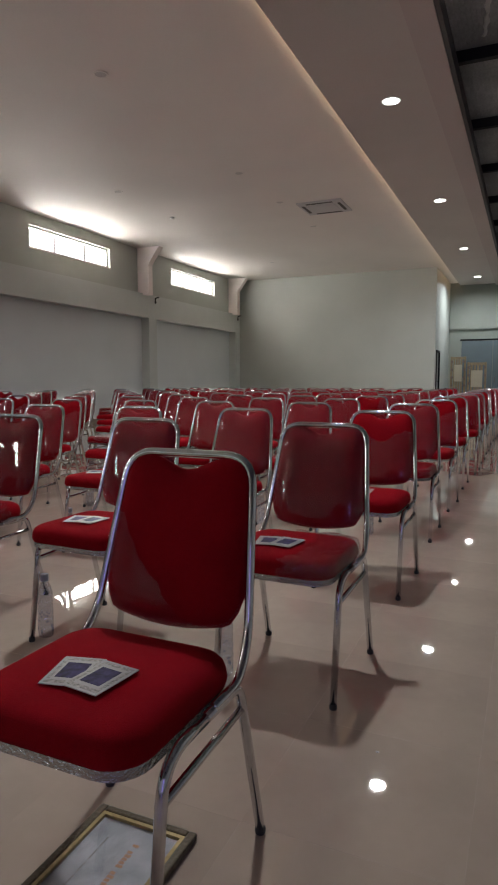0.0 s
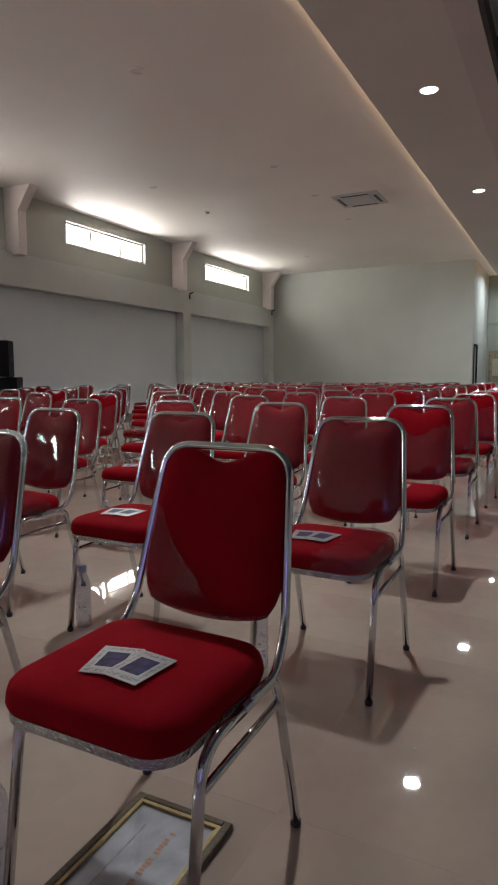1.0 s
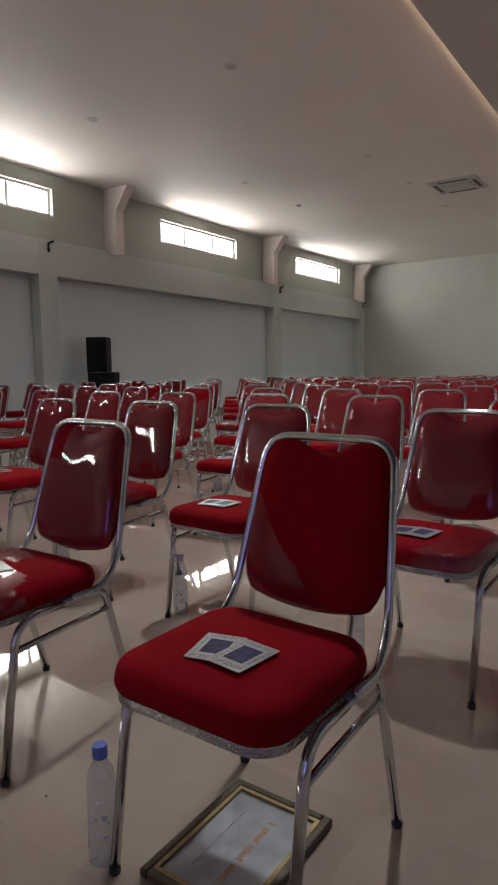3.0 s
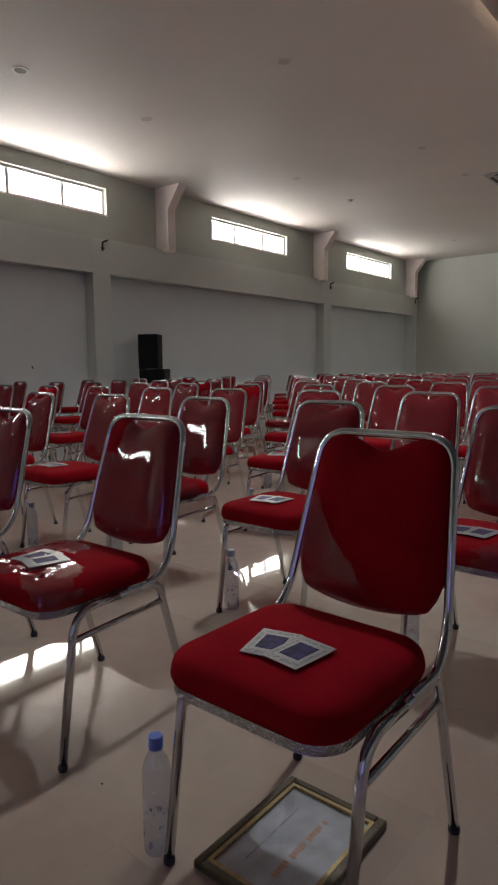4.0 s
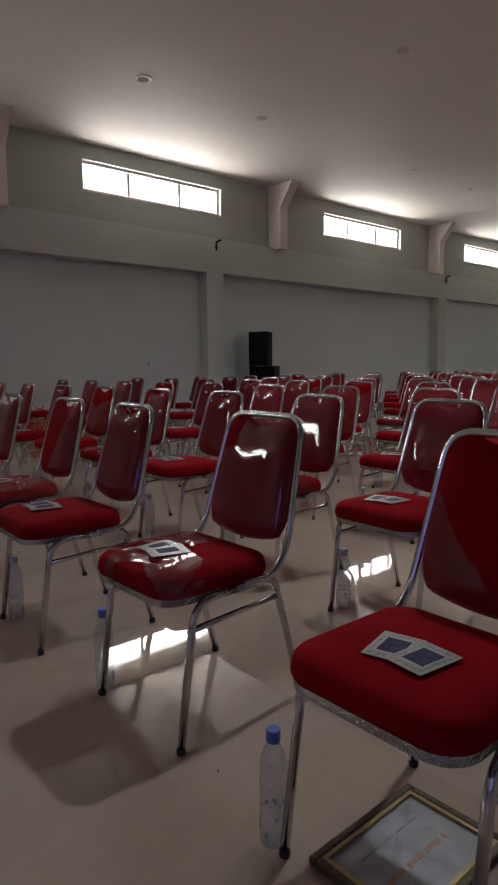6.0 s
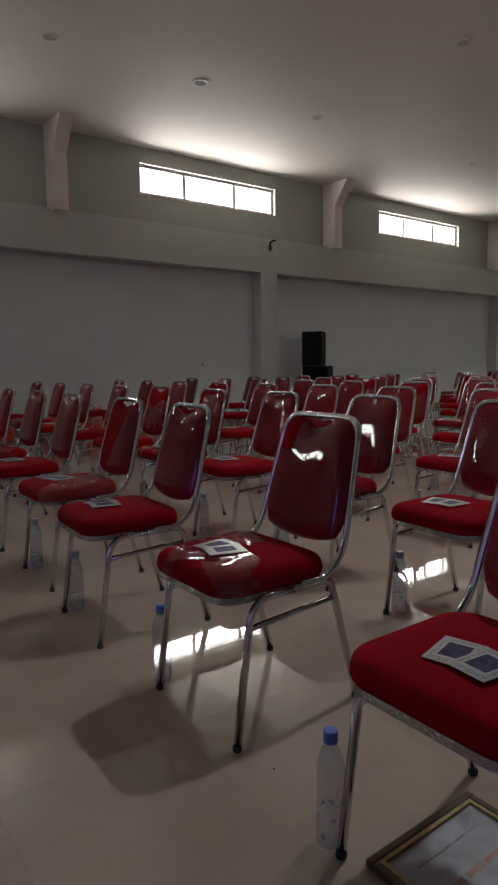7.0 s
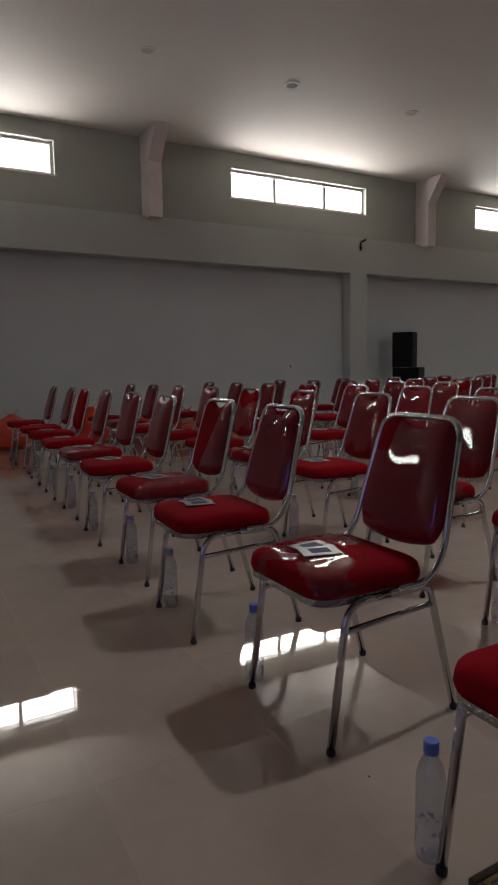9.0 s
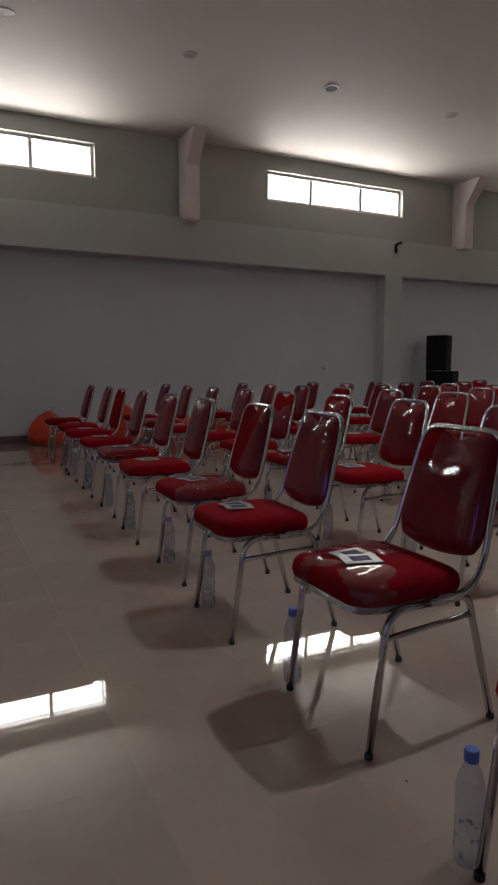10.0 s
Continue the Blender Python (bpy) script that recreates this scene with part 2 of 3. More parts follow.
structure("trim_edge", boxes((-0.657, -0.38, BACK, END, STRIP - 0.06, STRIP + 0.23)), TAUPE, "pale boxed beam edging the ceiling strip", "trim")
structure("trim_angle", boxes((-0.378, -0.33, BACK, END, STRIP - 0.05, STRIP + 0.14)), PURLIN, "black steel angle along the boxed beam", "trim")
# Unseen panel, added to shut light out above the ceiling strip.
structure("void_screen", boxes((-2.40, -2.2, BACK, END, STRIP + 0.232, 6.36)), PURLIN, "unseen dark panel closing the roof space above the ceiling strip", "wall")
led = structure("led_strip", boxes((COVE_X - 0.004, COVE_X, BACK, END, STRIP + 0.018, CEIL - 0.006)), LED, "warm glowing light strip along the ceiling edge", "light strip")

openings = [(c - WIN_W / 2, c + WIN_W / 2) for c in WINDOWS]
edges = [BACK] + [v for o in openings for v in o] + [FAR]
rows = [(-9.35, WALL_X, BACK, FAR, 3.36, WIN_Z0), (-9.35, WALL_X, BACK, FAR, WIN_Z1, CEIL)]
rows += [(-9.35, WALL_X, edges[i], edges[i + 1], WIN_Z0, WIN_Z1) for i in range(0, len(edges), 2)]
structure("wall_west", boxes(*rows), PAINT, "pale grey-green painted upper wall with high windows", "wall")
structure("wall_west_lower", boxes((-9.35, LOW_X, BACK, FAR, 0, 2.74)), PANEL, "grey painted recessed lower wall under a beam", "wall")
structure("beam", boxes((-9.35, BEAM_X, BACK, FAR, 2.74, 3.358)), BEAM, "grey-green painted concrete beam along the wall", "beam")
for y0, y1 in ((-0.75, -0.36), (7.26, 7.65), (14.89, 15.28), (20.45, FAR)):
    structure("pillar", boxes((-9.19, BEAM_X + 0.003, y0, y1, 0, 3.33)), BEAM, "grey-green painted pillar standing under the beam", "pillar")
structure("baseboard", boxes((LOW_X, LOW_X + 0.015, BACK, -0.75, 0, 0.11), (LOW_X, LOW_X + 0.015, -0.36, 7.26, 0, 0.11), (LOW_X, LOW_X + 0.015, 7.65, 14.89, 0, 0.11), (LOW_X, LOW_X + 0.015, 15.28, 20.45, 0, 0.11)), SKIRT, "dark brown tile skirting along the wall foot", "skirting")
structure("wall_far", boxes((-9.35, -2.2, FAR, FAR + 0.2, 0, CEIL + 0.15)), PAINT, "pale grey-green painted end wall of the hall", "wall")
structure("wall_recess", boxes((-2.4, -2.2, FAR + 0.2, 21.05, 0, STRIP + 0.2), (-2.4, -2.2, 21.85, END, 0, STRIP + 0.2), (-2.4, -2.2, 21.05, 21.85, 2.0, STRIP + 0.2)), PAINT, "pale painted side wall with a narrow door", "wall")
structure("wall_end", boxes((-2.4, 8.2, END, END + 0.2, 0, 6.36)), DIM_PAINT, "grey-green painted wall behind wooden display boards", "wall")
structure("beam_end", boxes((-2.2, 8.0, END - 0.1, END, 2.87, 3.38)), DIM_PAINT, "painted beam across the end wall", "beam")
structure("wall_east", boxes((8.0, 8.2, BACK, END, 0, 6.36)), PANEL, "plain grey painted wall closing the hall", "wall")
structure("wall_south", boxes((-9.35, 8.2, BACK - 0.2, BACK, 0, 6.36)), PANEL, "plain grey painted wall closing the hall", "wall")

# corrugated roof and its purlins over the open part
bm = bmesh.new()
for i in range(146):
    x0 = -2.2 + i * 0.07
    box(bm, x0, x0 + 0.035, BACK, END, 6.20, 6.26)
    box(bm, x0 + 0.035, x0 + 0.07, BACK, END, 6.23, 6.26)
structure("roof", bm, ROOF, "dark corrugated metal roof sheets above the open bay", "roof")
for i in range(14):
    y = -12.04 + 2.88 * i
    if BACK + 0.3 < y < END:
        structure("purlin", boxes((-2.2, 8.0, y, y + 0.12, 6.02, 6.195)), PURLIN, "black steel purlin under the metal roof", "purlin")

# narrow wavy pale strip added as the streak along one roof sheet
bm = bmesh.new()
rails = []
for k in range(21):
    y = 8.9 + k * 0.09
    x = -0.17 - 0.10 * ((y - 9.6) / 1.1 if y > 9.6 else 0) ** 1.5 + 0.012 * math.sin(k * 2.1)
    w = 0.034 + 0.010 * math.sin(k * 1.3) - 0.02 * max(0.0, y - 10.4)
    rails.append([bm.verts.new((x + sx * w, y, z)) for sx, z in ((-1, 6.201), (-0.5, 6.182 + 0.006 * math.sin(k * 2.7)), (0.5, 6.184), (1, 6.201))])
for a, b in zip(rails, rails[1:]):
    for j in range(4):
        bm.faces.new((a[j], a[(j + 1) % 4], b[(j + 1) % 4], b[j]))
bm.faces.new(rails[0]), bm.faces.new(rails[-1])
structure("pale_streak", bm, ALU, "narrow wavy pale strip under the metal roof", "foil")


def wall_post(y1):
    """A boxed post on the upper wall, with a slanting knee up to the ceiling."""
    bm = bmesh.new()
    y0, y1 = y1 - 0.22, y1 - 0.015
    outline = [(-9.098, 3.315), (-8.76, 3.315), (-8.76, 4.10), (-8.43, CEIL - 0.003), (-9.098, CEIL - 0.003)]
    a = [bm.verts.new((x, y0, z)) for x, z in outline]
    b = [bm.verts.new((x, y1, z)) for x, z in outline]
    bm.faces.new(a), bm.faces.new(b)
    for i in range(5):
        bm.faces.new((a[i], a[(i + 1) % 5], b[(i + 1) % 5], b[i]))
    structure("wall_post", bm, PLASTER, "pale boxed post with a slanting knee under the ceiling", "post")


for y1 in (-7.6, -2.05, 3.62, 9.17, 14.82, 20.42):
    wall_post(y1)


def window(i, yc):
    """A high window of three panes in a white aluminium frame."""
    w = tagged(new("window_%d" % i), "high window of three panes in a white aluminium frame", "window", kind="structure")
    w.location = (-9.22, yc, 0)
    h, f = WIN_W / 2 - 0.003, 0.045
    part("frame", boxes((-0.04, 0.04, -h, h, WIN_Z0 + 0.003, WIN_Z0 + f), (-0.04, 0.04, -h, h, WIN_Z1 - f, WIN_Z1 - 0.003), (-0.04, 0.04, -h, -h + f, WIN_Z0 + f, WIN_Z1 - f), (-0.04, 0.04, h - f, h, WIN_Z0 + f, WIN_Z1 - f)), ALU, w)
    cuts = [-h + f, -0.52, 0.52, h - f]
    for k, x in enumerate(cuts[1:3]):
        part("mullion", boxes((-0.03, 0.03, x - 0.028, x + 0.028, WIN_Z0 + f + 0.001, WIN_Z1 - f - 0.001)), ALU, w)
    for k in range(3):
        pane = part("pane", boxes((-0.004, 0.0, cuts[k] + 0.03, cuts[k + 1] - 0.03, WIN_Z0 + f + 0.002, WIN_Z1 - f - 0.002)), GLASS, w)
        pane.visible_shadow = False
    part("sill", boxes((0.042, 0.128, -h - 0.03, h + 0.03, WIN_Z0 - 0.02, WIN_Z0 + 0.002), bevel=0.004), PLASTER, w)
    return w


for i, yc in enumerate(WINDOWS):
    window(i + 1, yc)

structure("backdrop", boxes((-13.05, -13.0, BACK - 6, FAR + 12, 2.0, 12.0)), HAZE, "plain overexposed daylight haze outside the windows", "sky")

# door in the recess and door in the end wall
d = tagged(new("door_1"), "narrow pale door in a dark frame", "door", kind="structure")
d.location = (-2.2, 21.45, 0)
part("door_frame", boxes((-0.02, 0.03, -0.40, -0.34, 0, 2.0), (-0.02, 0.03, 0.34, 0.40, 0, 2.0), (-0.02, 0.03, -0.34, 0.34, 1.94, 2.0)), BLACK, d)
leaf = part("leaf", boxes((-0.10, -0.06, -0.34, 0.34, 0.01, 1.94)), DOOR, d)
part("handle", tube(bmesh.new(), rounded([(-0.06, 0.28, 1.0), (-0.01, 0.28, 1.0), (-0.01, 0.18, 1.0)], 0.02), 0.009, 8), STEEL, leaf)
d = tagged(new("door_2"), "wide blue-grey sliding door closed in the end wall", "door", kind="structure")
d.location = (0.4, END, 0)
part("rail", boxes((-2.2, 2.2, -0.06, -0.002, 2.46, 2.52)), BLACK, d)
for k in range(4):
    leaf = part("leaf", boxes((-2.15 + k * 1.075, -2.15 + k * 1.075 + 1.06, -0.05, -0.004, 0.01, 2.45), bevel=0.004), DOOR, d)
    part("handle", boxes((-2.15 + k * 1.075 + 0.06, -2.15 + k * 1.075 + 0.09, -0.075, -0.051, 0.95, 1.15)), STEEL, leaf)


# ---- ceiling fittings ----
def ring(bm, r0, r1, z0, z1, sides=24):
    """A flat collar with a hole."""
    loops = [[bm.verts.new((r * math.cos(2 * math.pi * k / sides), r * math.sin(2 * math.pi * k / sides), z)) for k in range(sides)] for r, z in ((r0, z1), (r0, z0), (r1, z0), (r1, z1))]
    for a, b in zip(loops, loops[1:] + loops[:1]):
        for k in range(sides):
            bm.faces.new((a[k], a[(k + 1) % sides], b[(k + 1) % sides], b[k]))
    return bm


lit = thing("ceiling_lamp", "small round recessed ceiling lamp, switched on", "lamp", "lit lamps in the ceiling strip", pose(LAMP_X, LAMPS_Y[0], STRIP))
part("collar", ring(bmesh.new(), 0.10, 0.12, -0.008, 0.0), ALU, lit)
part("lens", lathe(bmesh.new(), [(0.099, -0.006), (0.099, -0.001)], 24), LAMP_ON, lit)
for y in LAMPS_Y[1:]:
    copy_thing(lit, pose(LAMP_X, y, STRIP))
off = thing("ceiling_lamp", "small round recessed ceiling lamp, switched off", "lamp", "unlit lamps in the hall ceiling", pose(-6.59, 2.62, CEIL))
part("collar", ring(bmesh.new(), 0.068, 0.088, -0.006, 0.0), WHITE, off)
part("lens", lathe(bmesh.new(), [(0.067, -0.004), (0.067, -0.001)], 24), FROST, off)
for x, y in [(-6.59, v) for v in (0.7, 6.48, 10.21, 17.98)] + [(-4.1, v) for v in (2.5, 4.44, 6.36, 10.17, 12.1, 14.23)]:
    copy_thing(off, pose(x, y, CEIL))
det = thing("smoke_detector", "small white domed smoke detector on the ceiling", "smoke detector", m=pose(-6.62, 12.23, CEIL))
part("base", lathe(bmesh.new(), [(0.060, -0.012), (0.062, -0.001)], 24), WHITE, det)
part("dome", lathe(bmesh.new(), [(0.020, -0.045), (0.040, -0.040), (0.048, -0.0125)], 24), ALU, det, smooth=True)
cup = thing("ceiling_lamp", "round recessed ceiling lamp with a dark painted cup", "lamp", "unlit lamps in the hall ceiling", pose(-6.59, 4.51, CEIL))
part("collar", ring(bmesh.new(), 0.074, 0.10, -0.012, 0.0), ALU, cup)
# Flat dark disc in place of the lamp's shaded hollow.
part("cup", lathe(bmesh.new(), [(0.073, -0.010), (0.073, -0.001)], 24), HOLLOW, cup)

ac = thing("air_conditioner", "square white ceiling cassette air conditioner with grey grille", "air conditioner", m=pose(-3.38, 12.75, CEIL))
part("panel", boxes((-0.46, 0.46, -0.46, 0.46, -0.03, 0.0), bevel=0.012), VENT, ac)
part("grille", boxes((-0.27, 0.27, -0.27, 0.27, -0.042, -0.0305), bevel=0.003), VENT, ac)
for a in range(4):
    ob = part("air_slot", boxes((-0.27, 0.27, 0.34, 0.40, -0.036, -0.0305)), HOLLOW, ac)
    ob.matrix_basis = pose(0, 0, 0, 0, 0, 90 * a)


def conduit(y, reach):
    """A short black pipe bent away from the wall."""
    c = thing("conduit_pipe", "short bent black conduit pipe on the pillar head", "pipe", "conduits on the pillars")
    part("pipe", tube(bmesh.new(), rounded([(-8.93, y, 3.14), (-8.93, y, 3.29), (-8.93 + reach, y + 0.05, 3.32)], 0.03), 0.017, 8), BLACK, c)
    part("clip", boxes((-8.946, -8.905, y - 0.028, y + 0.028, 3.18, 3.195)), BLACK, c)


for y in (7.48, 15.2, 20.62):
    conduit(y, 0.09)
h = thing("wall_hook", "tiny black hook hanging on the grey wall", "hook")
part("hook", tube(bmesh.new(), rounded([(-9.198, 6.10, 1.09), (-9.18, 6.10, 1.09), (-9.18, 6.12, 1.045)], 0.015), 0.008, 8), BLACK, h)


# ---- banquet chairs ----
HALF = 0.211                                   # half the width between the feet


def lean(z):
    """How far the back stands behind the front feet at a height."""
    return 0.404 + (z - 0.45) * 0.262 + 0.02 * max(0.0, z - 0.62)


def outline(w, y0, y1, r, n=6):
    """A rounded rectangle as a loop of (x, y)."""
    pts = []
    for cx, cy, a in ((w - r, y1 - r, 0), (-w + r, y1 - r, 90), (-w + r, y0 + r, 180), (w - r, y0 + r, 270)):
        pts += [(cx + r * math.cos(radians(a + 90 * i / n)), cy + r * math.sin(radians(a + 90 * i / n))) for i in range(n + 1)]
    return pts


def seat_rings():
    """Loops of the seat cushion from its lower edge to the middle of its top: inset and height."""
    return [(0.012, 0.411), (0.002, 0.416), (-0.002, 0.428), (0.0, 0.446), (0.003, 0.458), (0.010, 0.467), (0.022, 0.4735), (0.05, 0.478), (0.10, 0.4815), (0.14, 0.483), (0.172, 0.4835)]


def cushion():
    bm = bmesh.new()
    loops = []
    for inset, z in seat_rings():
        loops.append([bm.verts.new((x, y, z)) for x, y in outline(0.201 - inset, -0.030 + inset, 0.362 - inset, max(0.012, 0.072 - inset * 0.4) if inset < 0.16 else 0.012)])
    n = len(loops[0])
    for a, b in zip(loops, loops[1:]):
        for k in range(n):
            bm.faces.new((a[k], a[(k + 1) % n], b[(k + 1) % n], b[k]))
    bm.faces.new(loops[0]), bm.faces.new(loops[-1])
    return bm


def fold(p, seed):
    """Sharp random creases, from 0 to 1."""
    a = 1 - min(1.0, 2.2 * abs(noise.noise(p * 17 + Vector((seed, 3, 1)))))
    b = 1 - min(1.0, 2.2 * abs(noise.noise(p * 41 + Vector((2, seed, 5)))))
    c = 1 - min(1.0, 2.0 * abs(noise.noise(p * 80 + Vector((seed, 7, 2)))))
    return 0.55 * a * a + 0.30 * b * b + 0.15 * c * c


def seat_film(keep, seed, rise=0.0025, crease=1.0):
    """Crumpled film over the cushion, kept where keep(x, y) is true."""
    bm = bmesh.new()
    loops = []
    marks = [(0.010, 0.396), (0.004, 0.404), (0.002, 0.412)] + seat_rings()[1:]
    fine = [(a[0] + (b[0] - a[0]) * f, a[1] + (b[1] - a[1]) * f) for a, b in zip(marks, marks[1:]) for f in (0, 0.33, 0.67)] + marks[-1:]
    for inset, z in fine:
        loop = outline(0.201 - inset, -0.030 + inset, 0.362 - inset, max(0.012, 0.072 - inset * 0.4), 12)
        ring_pts = [(a[0] + (b[0] - a[0]) * f, a[1] + (b[1] - a[1]) * f) for a, b in zip(loop, loop[1:] + loop[:1]) for f in ((0, 0.1, 0.2, 0.3, 0.4, 0.5, 0.6, 0.7, 0.8, 0.9) if math.dist(a, b) > 0.03 else (0,))]
        row = []
        for x, y in ring_pts:
            h = z + (0.012 * noise.noise(Vector((x * 14, y * 14, seed))) if z < 0.408 else 0)
            q = fold(Vector((x, y, z)), seed)
            out = Vector((x, y - 0.13, 0)).normalized() * (1 if z < 0.466 else 0.15)
            row.append(bm.verts.new(Vector((x, y, h)) + out * (rise + 0.007 * crease * q) + Vector((0, 0, rise + 0.006 * crease * q if z > 0.45 else 0))))
        loops.append(row)
    for a, b in zip(loops, loops[1:]):
        if len(a) != len(b):
            continue
        for k in range(len(a)):
            f = (a[k], a[(k + 1) % len(a)], b[(k + 1) % len(a)], b[k])
            c = sum((v.co for v in f), Vector()) / 4
            if keep(c.x + 0.06 * noise.noise(c * 14 + Vector((seed, 0, 0))), c.y + 0.05 * noise.noise(c * 15)):
                bm.faces.new(f)
    bmesh.ops.delete(bm, geom=[v for v in bm.verts if not v.link_faces], context="VERTS")
    return bm


def back_point(u, v, front, puff=1.0):
    """A point of the back cushion: u from -1 to 1 across, v from 0 to 1 upwards."""
    a = abs(u)
    bottom = 0.476 + 0.030 * a ** 2 + 0.055 * max(0.0, (a - 0.78) / 0.22) ** 2
    dip = 0.034 * math.exp(-(u / 0.40) ** 2)
    top = 0.859 - dip - 0.052 * max(0.0, (a - 0.76) / 0.24) ** 2.2
    z = bottom + (top - bottom) * v
    width = 0.189 - 0.029 * (z - 0.48) / 0.39
    full = (1 - a ** 7) * (1 - abs(2 * v - 1) ** 7)
    y = lean(z) + ((-0.004 - 0.026 * full * puff) if front else (0.004 + 0.012 * full))
    return Vector((u * width, y, z))


def back_cushion():
    bm = bmesh.new()
    nu, nv = 18, 18
    us = [math.sin(math.pi / 2 * (2 * i / nu - 1)) * 0.35 + (2 * i / nu - 1) * 0.65 for i in range(nu + 1)]
    vs = [0.5 + 0.5 * (math.sin(math.pi / 2 * (2 * j / nv - 1)) * 0.4 + (2 * j / nv - 1) * 0.6) for j in range(nv + 1)]
    sheets = []
    for front in (True, False):
        g = [[bm.verts.new(back_point(u, v, front)) for u in us] for v in vs]
        for j in range(nv):
            for i in range(nu):
                bm.faces.new((g[j][i], g[j][i + 1], g[j + 1][i + 1], g[j + 1][i]))
        rim = g[0] + [r[-1] for r in g[1:]] + g[-1][-2::-1] + [r[0] for r in g[-2:0:-1]]
        sheets.append(rim)
    a, b = sheets
    for k in range(len(a)):
        bm.faces.new((a[k], a[(k + 1) % len(a)], b[(k + 1) % len(b)], b[k]))
    return bm


def back_film(keep, seed):
    """Tight glossy film on both faces of the back, kept on the front where keep(u, v) is true."""
    bm = bmesh.new()
    nu, nv = 56, 60
    puff, belly = 0.0065 + 0.004 * (seed * 37 % 10) / 10, 0.16 + 0.16 * (seed * 53 % 7) / 7
    g = []
    for j in range(nv + 1):
        row = []
        for i in range(nu + 1):
            u, v = 2 * i / nu - 1, j / nv
            p = back_point(u * 0.995, v, True)
            w = noise.noise(Vector((p.x * 5, p.z * 4, seed * 3.7))) + 0.10 * noise.noise(Vector((p.x * 17, p.z * 13, seed + 5)))
            barrel = puff * (1 - u ** 4) * (1 - ((v - belly) / (1 - belly)) ** 2 if v > belly else 1 - ((belly - v) / belly) ** 4)
            row.append(bm.verts.new(p + Vector((0, -0.004 - barrel - 0.0005 * (w + 0.95) * (1 - u ** 8), 0))))
        g.append(row)
    for j in range(nv):
        for i in range(nu):
            f = (g[j][i], g[j][i + 1], g[j + 1][i + 1], g[j + 1][i])
            u, v = (2 * i + 1) / nu - 1, (j + 0.5) / nv
            if keep(u + 0.08 * noise.noise(Vector((u * 4, v * 5, seed))), v + 0.04 * noise.noise(Vector((u * 5, v * 4, seed + 9)))):
                bm.faces.new(f)
    bmesh.ops.delete(bm, geom=[v for v in bm.verts if not v.link_faces], context="VERTS")
    return bm


SEAT_MESH, BACK_MESH = [], []


def banquet_chair(label, back_keep=None, seat_keep=None, seed=0, loose=False, tight=False):
    """A stacking chair of bent chrome tube with red cushions, and the film left on it."""
    c = thing("banquet_chair", label, "chair", "rows of banquet chairs")
    part("seat", cushion(), RED, c, smooth=True)
    part("backrest", back_cushion(), RED, c, smooth=True)
    r = 0.0103
    side = lambda s: [(s * (HALF + 0.001), 0.23, 0.412), (s * (HALF + 0.001), 0.345, 0.412), (s * (HALF - 0.009), lean(0.48), 0.48)]
    top = [(s * (HALF - 0.044), lean(0.862), 0.862) for s in (1, -1)]
    pts = rounded(side(1) + top + side(-1)[::-1], 0.070, 7)
    part("back_frame", tube(bmesh.new(), pts, r), CHROME, c, smooth=True)
    bm = bmesh.new()
    low = [bm.verts.new((x, y, 0.396)) for x, y in outline(0.189, -0.023, 0.353, 0.066)]
    out = [bm.verts.new((x, y, 0.396)) for x, y in outline(0.197, -0.028, 0.359, 0.071)]
    high = [bm.verts.new((x, y, 0.415)) for x, y in outline(0.197, -0.028, 0.359, 0.071)]
    lid = [bm.verts.new((x, y, 0.415)) for x, y in outline(0.189, -0.023, 0.353, 0.066)]
    for a, b in ((low, out), (out, high), (high, lid), (lid, low)):
        for k in range(len(a)):
            bm.faces.new((a[k], a[(k + 1) % len(a)], b[(k + 1) % len(b)], b[k]))
    part("seat_frame", bm, STEEL, c)
    for s in (1, -1):                         # one bent tube a side: front leg, rail under the seat, rear leg
        x, mid = s * (HALF - 0.001), (s * (HALF - 0.001), 0.20, 0.404)
        bend = rounded([(s * HALF, 0.001, 0.016), (x, 0.056, 0.404), mid], 0.078, 8)
        leg = part("front_leg", tube(bmesh.new(), bend, 0.0112), CHROME, c, smooth=True)
        part("rubber_foot", lathe(bmesh.new(), [(0.0114, 0.0), (0.0126, 0.004), (0.0124, 0.013), (0.0116, 0.017)], 12, (s * HALF, 0.0)), RUBBER, leg)
        bend = rounded([mid, (x, 0.346, 0.404), (s * HALF, 0.455, 0.016)], 0.036, 6)
        leg = part("rear_leg", tube(bmesh.new(), bend, 0.0112), CHROME, c, smooth=True)
        part("rubber_foot", lathe(bmesh.new(), [(0.0114, 0.0), (0.0126, 0.004), (0.0124, 0.013), (0.0116, 0.017)], 12, (s * HALF, 0.456)), RUBBER, leg)
        part("stretcher", tube(bmesh.new(), [(x, 0.045, 0.328), (x, 0.362, 0.346)], 0.0088), CHROME, c, smooth=True)
    if back_keep:
        part("back_cover", back_film(back_keep, seed), WRAP if loose else FILM, c, "clear plastic film on the back", smooth=True)
        wrap = [p for p in pts if p.z > 0.70]
        bm = bmesh.new()
        tube(bm, [a + (b - a) * f for a, b in zip(wrap, wrap[1:]) for f in (0, 0.25, 0.5, 0.75)], 0.0119, 10, False)
        for v in bm.verts:
            q = noise.noise(v.co * 60 + Vector((seed, 0, 0))) + 0.6 * noise.noise(v.co * 150)
            v.co += Vector((0.002, -0.003, 0.001)) * q
        if not loose:
            part("frame_cover", bm, CRUMPLED, c, "crumpled clear film round the frame", smooth=True)
        else:
            bm.free()
    if seat_keep:
        part("seat_cover", seat_film(seat_keep, seed, crease=0.55 if tight else 1.6), WRAP if tight else CRUMPLED, c, "creased clear plastic film on the seat", smooth=True)
    return c


